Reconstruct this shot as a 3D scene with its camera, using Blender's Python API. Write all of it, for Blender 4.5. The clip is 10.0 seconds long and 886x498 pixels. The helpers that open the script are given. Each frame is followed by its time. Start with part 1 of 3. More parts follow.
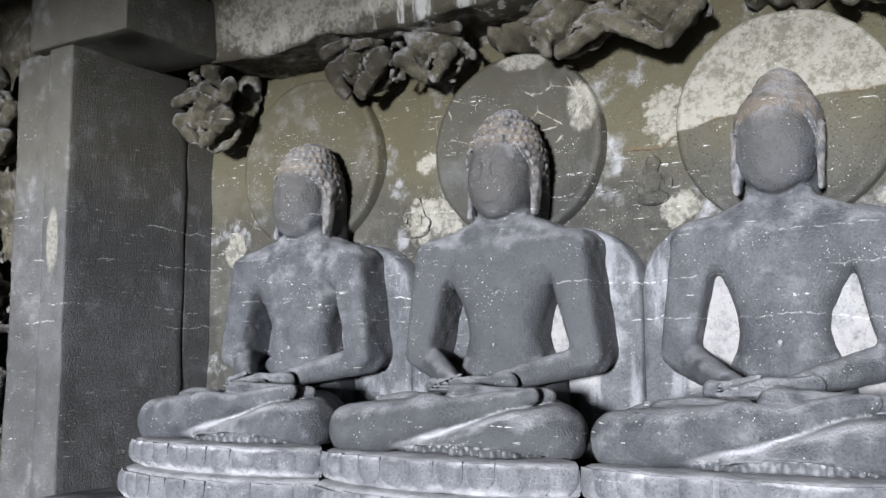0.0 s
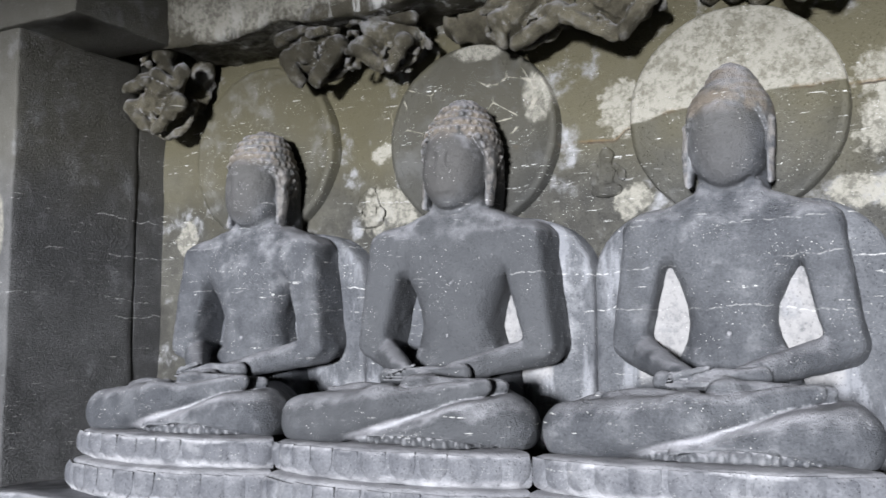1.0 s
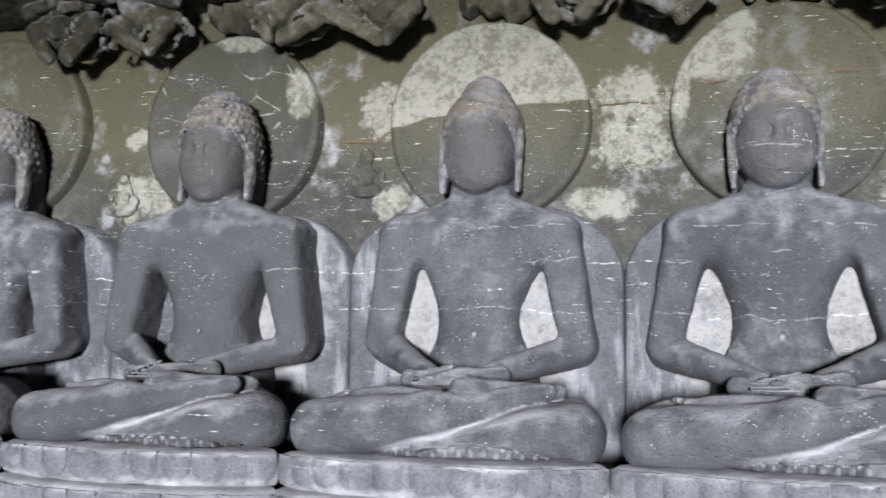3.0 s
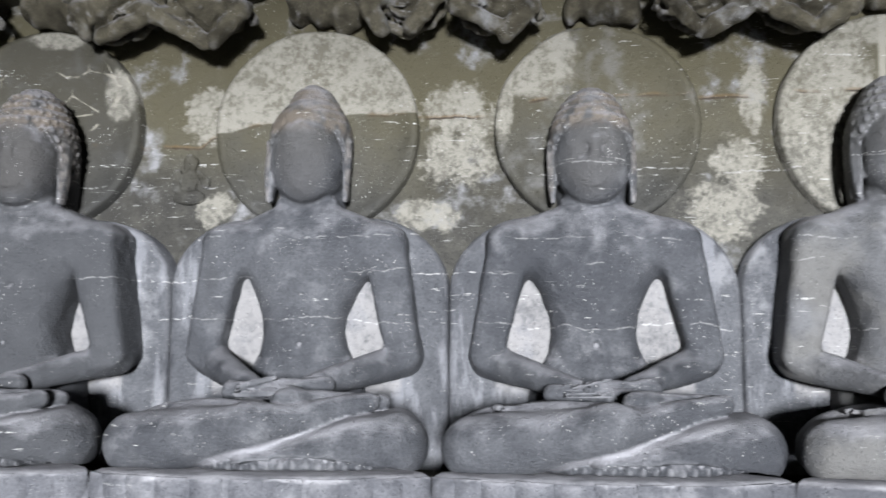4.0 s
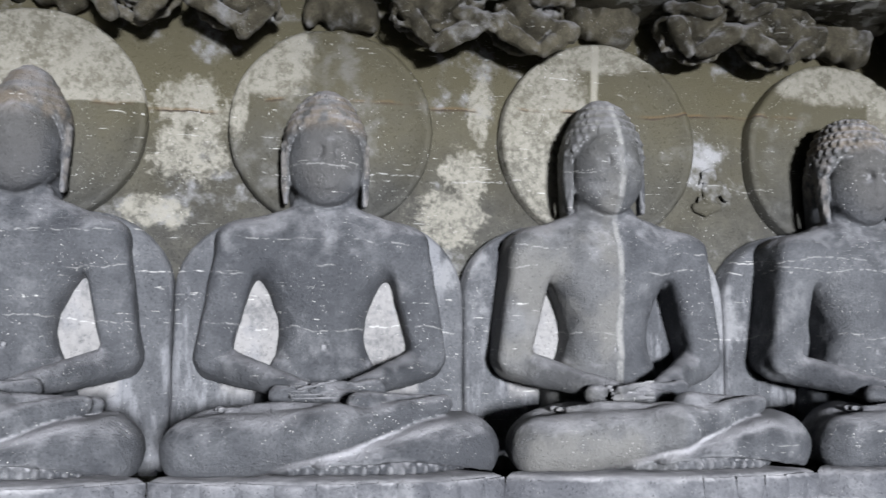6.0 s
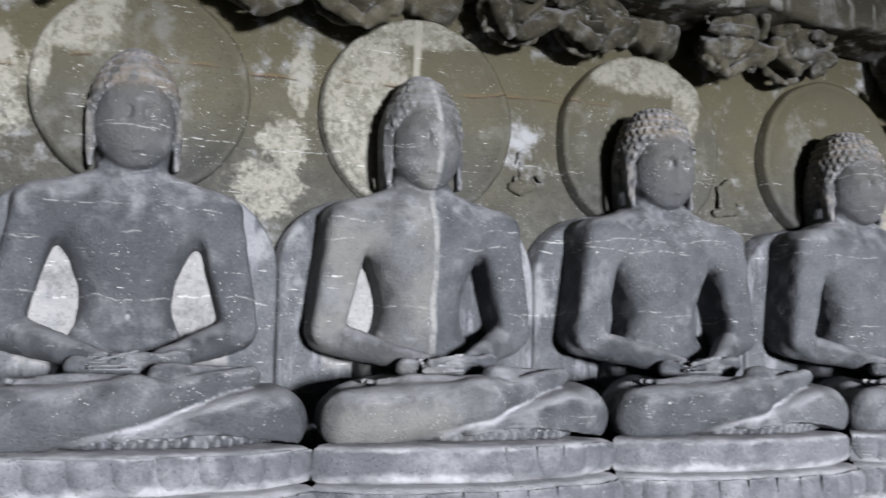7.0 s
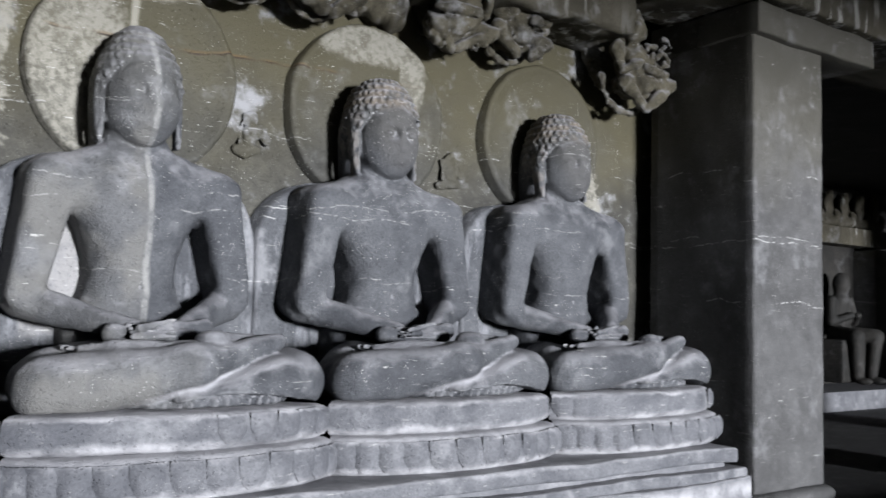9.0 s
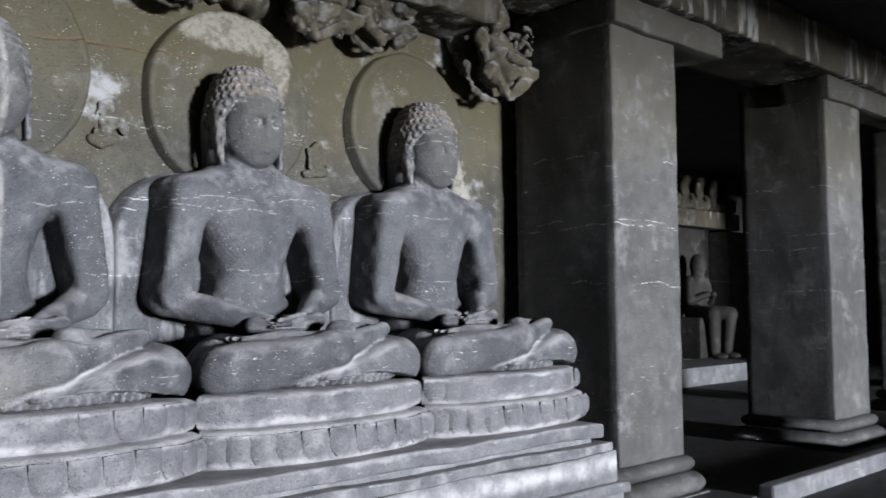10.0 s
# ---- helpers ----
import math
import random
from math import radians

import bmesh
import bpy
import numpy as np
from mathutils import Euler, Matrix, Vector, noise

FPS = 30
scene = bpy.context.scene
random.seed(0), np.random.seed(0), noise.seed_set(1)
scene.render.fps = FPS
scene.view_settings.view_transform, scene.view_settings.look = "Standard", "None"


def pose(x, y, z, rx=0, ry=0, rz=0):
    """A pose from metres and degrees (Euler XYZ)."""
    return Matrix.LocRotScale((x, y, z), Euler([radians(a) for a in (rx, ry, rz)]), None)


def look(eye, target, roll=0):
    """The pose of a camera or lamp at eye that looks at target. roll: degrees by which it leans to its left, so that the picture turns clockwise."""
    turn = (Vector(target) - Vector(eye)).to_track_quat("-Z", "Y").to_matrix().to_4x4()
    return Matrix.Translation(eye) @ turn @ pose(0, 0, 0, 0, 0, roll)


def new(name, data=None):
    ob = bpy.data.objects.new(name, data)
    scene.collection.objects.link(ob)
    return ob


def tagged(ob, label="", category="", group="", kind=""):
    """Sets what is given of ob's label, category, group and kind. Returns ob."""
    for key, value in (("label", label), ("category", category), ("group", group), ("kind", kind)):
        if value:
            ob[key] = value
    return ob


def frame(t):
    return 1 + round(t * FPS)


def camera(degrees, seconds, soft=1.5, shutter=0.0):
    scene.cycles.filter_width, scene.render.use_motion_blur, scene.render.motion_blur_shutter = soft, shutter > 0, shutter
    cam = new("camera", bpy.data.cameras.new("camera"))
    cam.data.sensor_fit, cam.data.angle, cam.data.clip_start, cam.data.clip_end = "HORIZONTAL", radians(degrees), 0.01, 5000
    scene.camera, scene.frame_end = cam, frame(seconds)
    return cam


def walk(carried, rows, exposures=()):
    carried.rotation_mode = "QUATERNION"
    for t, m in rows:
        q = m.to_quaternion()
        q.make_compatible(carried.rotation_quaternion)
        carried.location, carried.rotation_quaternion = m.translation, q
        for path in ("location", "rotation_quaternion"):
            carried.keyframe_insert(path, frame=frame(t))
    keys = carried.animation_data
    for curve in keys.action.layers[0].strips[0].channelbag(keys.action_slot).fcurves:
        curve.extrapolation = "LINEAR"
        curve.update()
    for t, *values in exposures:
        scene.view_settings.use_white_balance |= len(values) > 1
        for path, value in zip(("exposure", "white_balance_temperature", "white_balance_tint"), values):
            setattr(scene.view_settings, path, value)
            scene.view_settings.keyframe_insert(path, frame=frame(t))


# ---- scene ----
cam = camera(50.3, 10.0, soft=1.5, shutter=0.4)
PATH = [
    (0, (1.553, 0.685, 1.391), (0.509, 2.375, 1.619), -0.2),
    (0.5, (1.557, 0.69, 1.392), (0.527, 2.391, 1.606), 0.4),
    (1, (1.56, 0.698, 1.394), (0.593, 2.437, 1.601), -0.1),
    (1.5, (1.564, 0.692, 1.396), (0.688, 2.478, 1.602), 0.2),
    (2, (1.58, 0.69, 1.4), (0.81, 2.525, 1.602), 0.8),
    (3.5, (1.65, 0.688, 1.406), (1.292, 2.644, 1.616), 0.4),
    (4, (1.664, 0.686, 1.402), (1.49, 2.665, 1.627), 0.3),
    (4.5, (1.677, 0.678, 1.421), (1.672, 2.665, 1.644), 0.8),
    (5, (1.685, 0.666, 1.424), (1.838, 2.646, 1.656), 1.1),
    (6.5, (1.718, 0.678, 1.38), (2.243, 2.595, 1.604), 0.4),
    (7, (1.757, 0.68, 1.381), (2.479, 2.535, 1.57), 1.0),
    (7.5, (1.792, 0.681, 1.378), (2.635, 2.487, 1.543), 0.7),
    (8, (1.808, 0.679, 1.37), (2.788, 2.415, 1.527), 0.9),
    (8.5, (1.828, 0.673, 1.352), (2.92, 2.341, 1.505), 1.0),
    (9, (1.839, 0.668, 1.354), (3.043, 2.259, 1.495), 1.2),
    (9.5, (1.85, 0.655, 1.349), (3.164, 2.157, 1.481), 1.0),
    (10, (1.847, 0.654, 1.342), (3.256, 2.069, 1.463), -0.6),
]
walk(cam, [(t, look(eye, target, roll)) for t, eye, target, roll in PATH], [(0, 0.02), (3.5, -0.2), (6.5, -0.3), (10, -0.36)])

# ---- light: an open cave front behind the camera ----
world = bpy.data.worlds.new("sky")
scene.world = world
world.use_nodes = True
wn = world.node_tree
sky = wn.nodes.new("ShaderNodeTexSky")
sky.sky_type, sky.sun_disc = "NISHITA", False
sky.sun_elevation, sky.sun_rotation = radians(50), radians(200)
wn.links.new(sky.outputs[0], wn.nodes["Background"].inputs[0])
wn.nodes["Background"].inputs[1].default_value = 0.05


def area(name, m, w, h, power, color):
    lamp = bpy.data.lights.new(name, "AREA")
    lamp.shape, lamp.size, lamp.size_y, lamp.energy, lamp.color = "RECTANGLE", w, h, power, color
    ob = new(name, lamp)
    ob.matrix_world = m
    return ob


# bright daylight from across the court, level with the wide front opening
area("front_opening_light", pose(7.0, -45.0, 2.6, 90, 0, 0), 4.6, 5.0, 103000, (0.915, 0.935, 1.0))


# ---- materials ----
def material(name, rough=0.85):
    m = bpy.data.materials.new(name)
    m.use_nodes = True
    nt = m.node_tree
    b = nt.nodes["Principled BSDF"]
    b.inputs["Roughness"].default_value = rough
    b.inputs["Specular IOR Level"].default_value = 0.3
    return m, nt, b


class Nodes:
    """Short names for the shader nodes used below."""

    def __init__(self, nt):
        self.nt = nt
        self.pos = nt.nodes.new("ShaderNodeNewGeometry").outputs["Position"]

    def link(self, a, b):
        if hasattr(a, "is_output"):
            self.nt.links.new(a, b)
        else:
            b.default_value = a

    def mapped(self, scale, shift=(0, 0, 0)):
        n = self.nt.nodes.new("ShaderNodeMapping")
        n.inputs["Scale"].default_value = scale
        n.inputs["Location"].default_value = shift
        self.link(self.pos, n.inputs["Vector"])
        return n.outputs[0]

    def noise(self, scale, detail=4, rough=0.55, vec=None):
        n = self.nt.nodes.new("ShaderNodeTexNoise")
        n.inputs["Scale"].default_value, n.inputs["Detail"].default_value, n.inputs["Roughness"].default_value = scale, detail, rough
        self.link(self.pos if vec is None else vec, n.inputs["Vector"])
        return n.outputs["Fac"]

    def cells(self, scale, vec=None, feature="F1"):
        n = self.nt.nodes.new("ShaderNodeTexVoronoi")
        n.feature = feature
        n.inputs["Scale"].default_value = scale
        self.link(self.pos if vec is None else vec, n.inputs["Vector"])
        return n.outputs["Distance"]

    def step(self, a, lo, hi):
        n = self.nt.nodes.new("ShaderNodeMapRange")
        n.interpolation_type = "SMOOTHSTEP"
        self.link(a, n.inputs["Value"])
        n.inputs["From Min"].default_value, n.inputs["From Max"].default_value = lo, hi
        return n.outputs["Result"]

    def math(self, op, a, b=0.0, c=0.0):
        n = self.nt.nodes.new("ShaderNodeMath")
        n.operation = op
        for i, v in enumerate((a, b, c)):
            self.link(v, n.inputs[i])
        return n.outputs[0]

    def mix(self, f, a, b):
        n = self.nt.nodes.new("ShaderNodeMix")
        n.data_type = "RGBA"
        self.link(f, n.inputs["Factor"])
        for v, s in ((a, n.inputs["A"]), (b, n.inputs["B"])):
            self.link((*v, 1.0) if isinstance(v, tuple) else v, s)
        return n.outputs["Result"]

    def xyz(self):
        n = self.nt.nodes.new("ShaderNodeSeparateXYZ")
        self.link(self.pos, n.inputs[0])
        return n.outputs

    def bump(self, height, b, strength=0.4, distance=0.01):
        n = self.nt.nodes.new("ShaderNodeBump")
        n.inputs["Strength"].default_value, n.inputs["Distance"].default_value = strength, distance
        self.link(height, n.inputs["Height"])
        self.link(n.outputs[0], b.inputs["Normal"])


CREAM = (0.2, 0.192, 0.162)
RUST = (0.1, 0.06, 0.022)


def blob(k, x, z, wob, cx, cz, rx, rz):
    """A stain with a ragged edge round (cx, cz)."""
    u = k.math("DIVIDE", k.math("SUBTRACT", x, cx), rx)
    v = k.math("DIVIDE", k.math("SUBTRACT", z, cz), rz)
    d = k.math("ADD", k.math("MULTIPLY", u, u), k.math("MULTIPLY", v, v))
    return k.step(k.math("ADD", d, wob), 1.45, 0.6)


def blobs(stains, wobble=1.1):
    def mask(k, x, y, z):
        wob = k.math("MULTIPLY", k.math("SUBTRACT", k.math("ADD", k.math("MULTIPLY", k.noise(5.5, 6, 0.65), 0.6), k.math("MULTIPLY", k.noise(24, 4, 0.6), 0.4)), 0.5), 4.0 * wobble)
        out = 0.0
        for st in stains:
            out = k.math("MAXIMUM", out, blob(k, x, z, wob, *st))
        return out
    return mask


def crack_line(k, x):
    """Height of the long crack that climbs from halo to halo."""
    z = k.math("ADD", 2.412, k.math("MULTIPLY", k.math("SUBTRACT", k.noise(7, 5, 0.6), 0.5), 0.035))
    for x0, x1, dz in ((0.08, 0.15, 0.045), (0.23, 0.38, 0.045), (0.38, 0.8, 0.04), (1.52, 1.58, 0.045), (1.58, 1.86, 0.033), (3.6, 3.9, 0.04)):
        z = k.math("ADD", z, k.math("MULTIPLY", k.step(x, x0, x1), dz))
    return z


def stone(name, dark, light, olive_dim=0.0, lime=0.5, streaks=0.5, plaster=None, coarse=0.3, veins=0.0, wear=0.0, drips=0.0, extra=None, seams=0.0, dust_light=0.0):
    """Weathered basalt. High up lies an olive film whose colour also carries the weaker light there; lime: pale rubbed
    patches; streaks: chalky level scratches;
    plaster: a function that gives the mask of old cream plaster; veins: rusty level cracks; wear: pale rubbed edges."""
    m, nt, b = material(name)
    k = Nodes(nt)
    big, mid, fine = k.noise(1.6, 5), k.noise(9, 5, 0.6), k.noise(85, 4, 0.7)
    tone = k.math("ADD", k.math("MULTIPLY", big, 0.5), k.math("MULTIPLY", mid, 0.5))
    col = k.mix(k.step(tone, 0.38, 0.62), dark, light)
    grain = k.step(fine, 0.3, 0.7)
    col = k.mix(k.math("MULTIPLY", k.math("SUBTRACT", 1.0, grain), 0.48), col, tuple(c * 0.5 for c in dark))
    x, y, z = k.xyz()
    if olive_dim:
        # Olive film by height; it also puts the dimmer light up there into the colour.
        film = k.math("MULTIPLY", k.step(k.math("ADD", z, k.math("MULTIPLY", k.noise(2.2, 4), 0.9)), 2.4, 3.25), olive_dim)
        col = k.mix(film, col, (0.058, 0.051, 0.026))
    rub = k.math("MULTIPLY", k.step(k.math("ADD", k.math("MULTIPLY", k.noise(3.1, 6, 0.65), 0.65), k.math("MULTIPLY", mid, 0.35)), 0.53, 0.66), lime)
    col = k.mix(rub, col, (0.21, 0.213, 0.22))
    if extra:
        col = extra(k, x, y, z, col)
    if plaster:
        mask = plaster(k, x, y, z)
        speck = k.step(k.math("ADD", k.math("MULTIPLY", k.noise(38, 5, 0.7), 0.6), k.math("MULTIPLY", mid, 0.4)), 0.4, 0.56)
        col = k.mix(k.math("MULTIPLY", mask, k.math("ADD", 0.32, k.math("MULTIPLY", speck, 0.58))), col, CREAM)
    if veins:
        off = k.math("SUBTRACT", z, crack_line(k, x))
        run = k.math("MULTIPLY", k.step(k.noise(3.3, 5), 0.44, 0.58), k.math("MULTIPLY", k.step(x, -0.9, -0.6), k.step(x, 5.2, 4.2)))
        col = k.mix(k.math("MULTIPLY", k.math("MULTIPLY", k.step(k.math("ABSOLUTE", off), 0.016, 0.003), run), 0.6 * veins), col, RUST)
        col = k.mix(k.math("MULTIPLY", k.math("MULTIPLY", k.step(k.math("ABSOLUTE", k.math("ADD", off, 0.006)), 0.007, 0.002), run), veins), col, (0.02, 0.015, 0.01))
        web = k.step(k.math("ADD", k.cells(5.5, None, "DISTANCE_TO_EDGE"), k.math("MULTIPLY", k.math("SUBTRACT", k.noise(20, 4), 0.5), 0.06)), 0.022, 0.008)
        wob2 = k.math("MULTIPLY", k.math("SUBTRACT", k.noise(7, 4), 0.5), 2.0)
        flake = k.math("MAXIMUM", blob(k, x, z, wob2, -0.98, 2.68, 0.25, 0.12), blob(k, x, z, wob2, -0.45, 2.66, 0.22, 0.2))
        col = k.mix(k.math("MULTIPLY", k.math("MULTIPLY", k.math("MULTIPLY", web, flake), k.step(k.noise(13, 4), 0.46, 0.6)), 0.45), col, (0.36, 0.34, 0.28))
    if seams:
        for level, slope, seed in ((1.56, 0.012, 0.0), (1.75, -0.02, 3.0), (1.93, 0.01, 7.0), (2.22, -0.015, 15.0)):
            sway = k.math("MULTIPLY", k.math("SUBTRACT", k.noise(2.4, 6, 0.6, k.mapped((1, 1, 0.4), (seed, seed, 0))), 0.5), 0.16)
            gap = k.math("ABSOLUTE", k.math("SUBTRACT", k.math("ADD", k.math("MULTIPLY_ADD", x, slope, z), sway), level))
            there = k.math("MULTIPLY", k.step(k.noise(2.6, 3, 0.5, k.mapped((1, 1, 0.5), (0, seed, seed))), 0.5, 0.56), k.step(k.noise(30, 4, 0.65), 0.44, 0.54))
            col = k.mix(k.math("MULTIPLY", k.math("MULTIPLY", k.step(gap, 0.0048, 0.0012), there), seams), col, (0.36, 0.36, 0.35))
    if wear:
        geo = nt.nodes.new("ShaderNodeNewGeometry")
        edge = k.math("MULTIPLY", k.step(k.math("ADD", geo.outputs["Pointiness"], k.math("MULTIPLY", k.math("SUBTRACT", mid, 0.5), 0.03)), 0.52, 0.58), wear * 0.25)
        fold = k.math("MULTIPLY", k.step(k.math("ADD", geo.outputs["Pointiness"], k.math("MULTIPLY", k.math("SUBTRACT", mid, 0.5), 0.03)), 0.47, 0.435), wear * 0.45)
        col = k.mix(k.math("MAXIMUM", edge, fold), col, (0.36, 0.36, 0.37))
    if dust_light:
        # Pale dust on upward faces, which also paints in light from above.
        up = nt.nodes.new("ShaderNodeSeparateXYZ")
        k.link(nt.nodes.new("ShaderNodeNewGeometry").outputs["Normal"], up.inputs[0])
        lie = k.step(k.math("ADD", up.outputs[2], k.math("MULTIPLY", k.math("SUBTRACT", mid, 0.5), 1.6)), 0.25, 0.95)
        col = k.mix(k.math("MULTIPLY", lie, dust_light), col, (0.27, 0.27, 0.285))
    lines = k.step(k.noise(6, 4, 0.65, k.mapped((1.0, 1.0, 13.0))), 0.635, 0.67)
    breaks = k.step(k.noise(34, 3, 0.6), 0.46, 0.56)
    zones = k.step(k.noise(1.1, 2, 0.5, k.mapped((0.35, 0.35, 3.2), (3, 1, 0))), 0.46, 0.58)
    scratch = k.math("MULTIPLY", k.math("MULTIPLY", k.math("MULTIPLY", lines, breaks), zones), streaks)
    dots = k.math("MULTIPLY", k.step(k.math("ADD", k.cells(64), k.math("MULTIPLY", k.math("SUBTRACT", fine, 0.5), 0.5)), 0.16, 0.1), k.math("MULTIPLY", k.step(k.noise(6.5, 3), 0.5, 0.62), 1.0 * streaks))
    crumbs = k.math("MULTIPLY", k.step(k.cells(150), 0.2, 0.1), k.math("MULTIPLY", k.step(k.noise(11, 3), 0.52, 0.66), 0.5 * streaks))
    dots = k.math("MAXIMUM", dots, crumbs)
    chalk = k.math("MAXIMUM", scratch, dots)
    if drips:
        run = k.step(k.noise(11, 4, 0.6, k.mapped((1.0, 1.0, 0.12))), 0.52, 0.6)
        chalk = k.math("MAXIMUM", chalk, k.math("MULTIPLY", k.math("MULTIPLY", run, k.step(k.noise(0.9, 3), 0.46, 0.6)), drips))
    col = k.mix(chalk, col, (0.42, 0.42, 0.4))
    k.link(col, b.inputs["Base Color"])
    k.link(k.math("ADD", 0.58, k.math("MULTIPLY", mid, 0.3)), b.inputs["Roughness"])
    pits = k.step(k.cells(60), 0.28, 0.1)
    h = k.math("ADD", k.math("MULTIPLY", mid, 0.8), k.math("MULTIPLY", fine, coarse))
    k.bump(k.math("SUBTRACT", h, k.math("MULTIPLY", pits, 0.3)), b, 0.8, 0.014)
    return m


WALL_STAINS = [(1.36, 2.56, 0.17, 0.14), (1.34, 2.34, 0.16, 0.14), (1.2, 2.06, 0.14, 0.07), (2.73, 2.6, 0.06, 0.2), (2.66, 2.3, 0.11, 0.14), (2.58, 2.08, 0.17, 0.13), (0.1, 2.56, 0.1, 0.13), (0.16, 2.1, 0.1, 0.07),
               (-1.24, 2.15, 0.17, 0.12), (-1.25, 2.48, 0.09, 0.05), (6.42, 2.1, 0.1, 0.2), (-2.75, 2.08, 0.08, 0.1)]
HALO_STAINS = [(1.68, 2.82, 0.2, 0.2), (1.56, 2.6, 0.05, 0.2), (3.02, 2.6, 0.24, 0.42), (3.05, 2.25, 0.2, 0.25), (3.35, 2.94, 0.36, 0.1), (4.62, 2.84, 0.32, 0.1), (4.9, 2.72, 0.08, 0.2),
               (-0.3, 2.66, 0.08, 0.12), (-0.62, 2.95, 0.16, 0.05), (6.27, 2.2, 0.1, 0.2)]


def halo_plaster(k, x, y, z):
    """Old plaster: ragged stains, and one halo whose upper part keeps it down to the crack."""
    above = k.step(k.math("SUBTRACT", z, crack_line(k, x)), -0.004, 0.008)
    keep = k.math("MULTIPLY", k.math("MULTIPLY", k.step(x, 0.05, 0.1), k.step(x, 1.3, 1.25)), above)
    return k.math("MAXIMUM", blobs(HALO_STAINS, 0.9)(k, x, y, z), k.math("MULTIPLY", keep, 1.0))


def gap_paint(k, x, y, z):
    """Where paint is left on the slabs between arms and trunks."""
    u = k.math("ABSOLUTE", k.math("SUBTRACT", k.math("MODULO", k.math("ADD", x, 2.585), 1.3), 0.65))
    band = k.math("MULTIPLY", k.step(u, 0.1, 0.13), k.step(u, 0.45, 0.42))
    tall = k.math("MULTIPLY", k.step(z, 1.2, 1.28), k.step(z, 1.92, 1.86))
    return k.math("MULTIPLY", k.math("MULTIPLY", band, tall), k.math("MULTIPLY", k.step(x, -0.6, -0.5), k.step(x, 3.3, 3.2)))


def slab_look(k, x, y, z, col):
    """Pale lime runs on the slabs, and old pale paint between arms and trunks."""
    run = k.step(k.noise(9, 5, 0.65, k.mapped((1.0, 1.0, 0.25))), 0.5, 0.64)
    col = k.mix(k.math("MULTIPLY", run, 0.5), col, (0.22, 0.225, 0.24))
    rub = k.step(k.math("ADD", k.math("MULTIPLY", k.noise(30, 5, 0.7), 0.5), k.math("MULTIPLY", k.noise(7, 4), 0.5)), 0.36, 0.56)
    return k.mix(k.math("MULTIPLY", gap_paint(k, x, y, z), k.math("MULTIPLY_ADD", rub, 0.5, 0.3)), col, (0.235, 0.23, 0.225))


def shin_line(k, x, y, z, col):
    """The pale rubbed line where one shin crosses the other."""
    u = k.math("SUBTRACT", k.math("MODULO", k.math("ADD", x, 2.585), 1.3), 0.65)
    sway = k.math("MULTIPLY", k.math("SUBTRACT", k.noise(9, 4), 0.5), 0.03)
    off = k.math("ABSOLUTE", k.math("ADD", sway, k.math("SUBTRACT", z, k.math("MULTIPLY_ADD", u, 0.27, 1.055))))
    span = k.math("MULTIPLY", k.math("MULTIPLY", k.step(u, -0.25, -0.1), k.step(u, 0.46, 0.38)), k.step(y, 4.4, 4.3))
    return k.mix(k.math("MULTIPLY", k.math("MULTIPLY", k.step(off, 0.024, 0.004), span), 0.75), col, (0.3, 0.3, 0.315))


def split_face(k, x, y, z, col):
    """A pale run straight down the middle, with a browner side."""
    wob = k.math("MULTIPLY", k.math("SUBTRACT", k.noise(6, 4), 0.5), 0.05)
    col = shin_line(k, x, y, z, col)
    off = k.math("ADD", k.math("SUBTRACT", x, 3.285), wob)
    col = k.mix(k.math("MULTIPLY", k.step(off, 0.01, -0.03), k.math("ADD", 0.15, k.math("MULTIPLY", k.step(k.noise(4, 5), 0.4, 0.6), 0.35))), col, (0.17, 0.165, 0.15))
    return k.mix(k.math("MULTIPLY", k.math("MULTIPLY", k.step(k.math("ABSOLUTE", off), 0.022, 0.004), k.math("MULTIPLY_ADD", k.step(k.noise(12, 5, 0.65), 0.38, 0.6), 0.5, 0.25)), k.step(z, 1.2, 1.35)), col, (0.24, 0.24, 0.23))


def halo_run(k, x, y, z, col):
    """Soot on one halo, and the pale run that carries on up another."""
    wob = k.math("MULTIPLY", k.math("SUBTRACT", k.noise(5, 5, 0.6), 0.5), 1.6)
    col = k.mix(k.math("MULTIPLY", blob(k, x, z, wob, -0.69, 2.5, 0.55, 0.55), 0.55), col, (0.024, 0.024, 0.022))
    off = k.math("ADD", k.math("SUBTRACT", x, 3.3), k.math("MULTIPLY", k.math("SUBTRACT", k.noise(6, 4), 0.5), 0.05))
    return k.mix(k.math("MULTIPLY", k.step(k.math("ABSOLUTE", off), 0.03, 0.008), 0.75), col, (0.25, 0.24, 0.2))


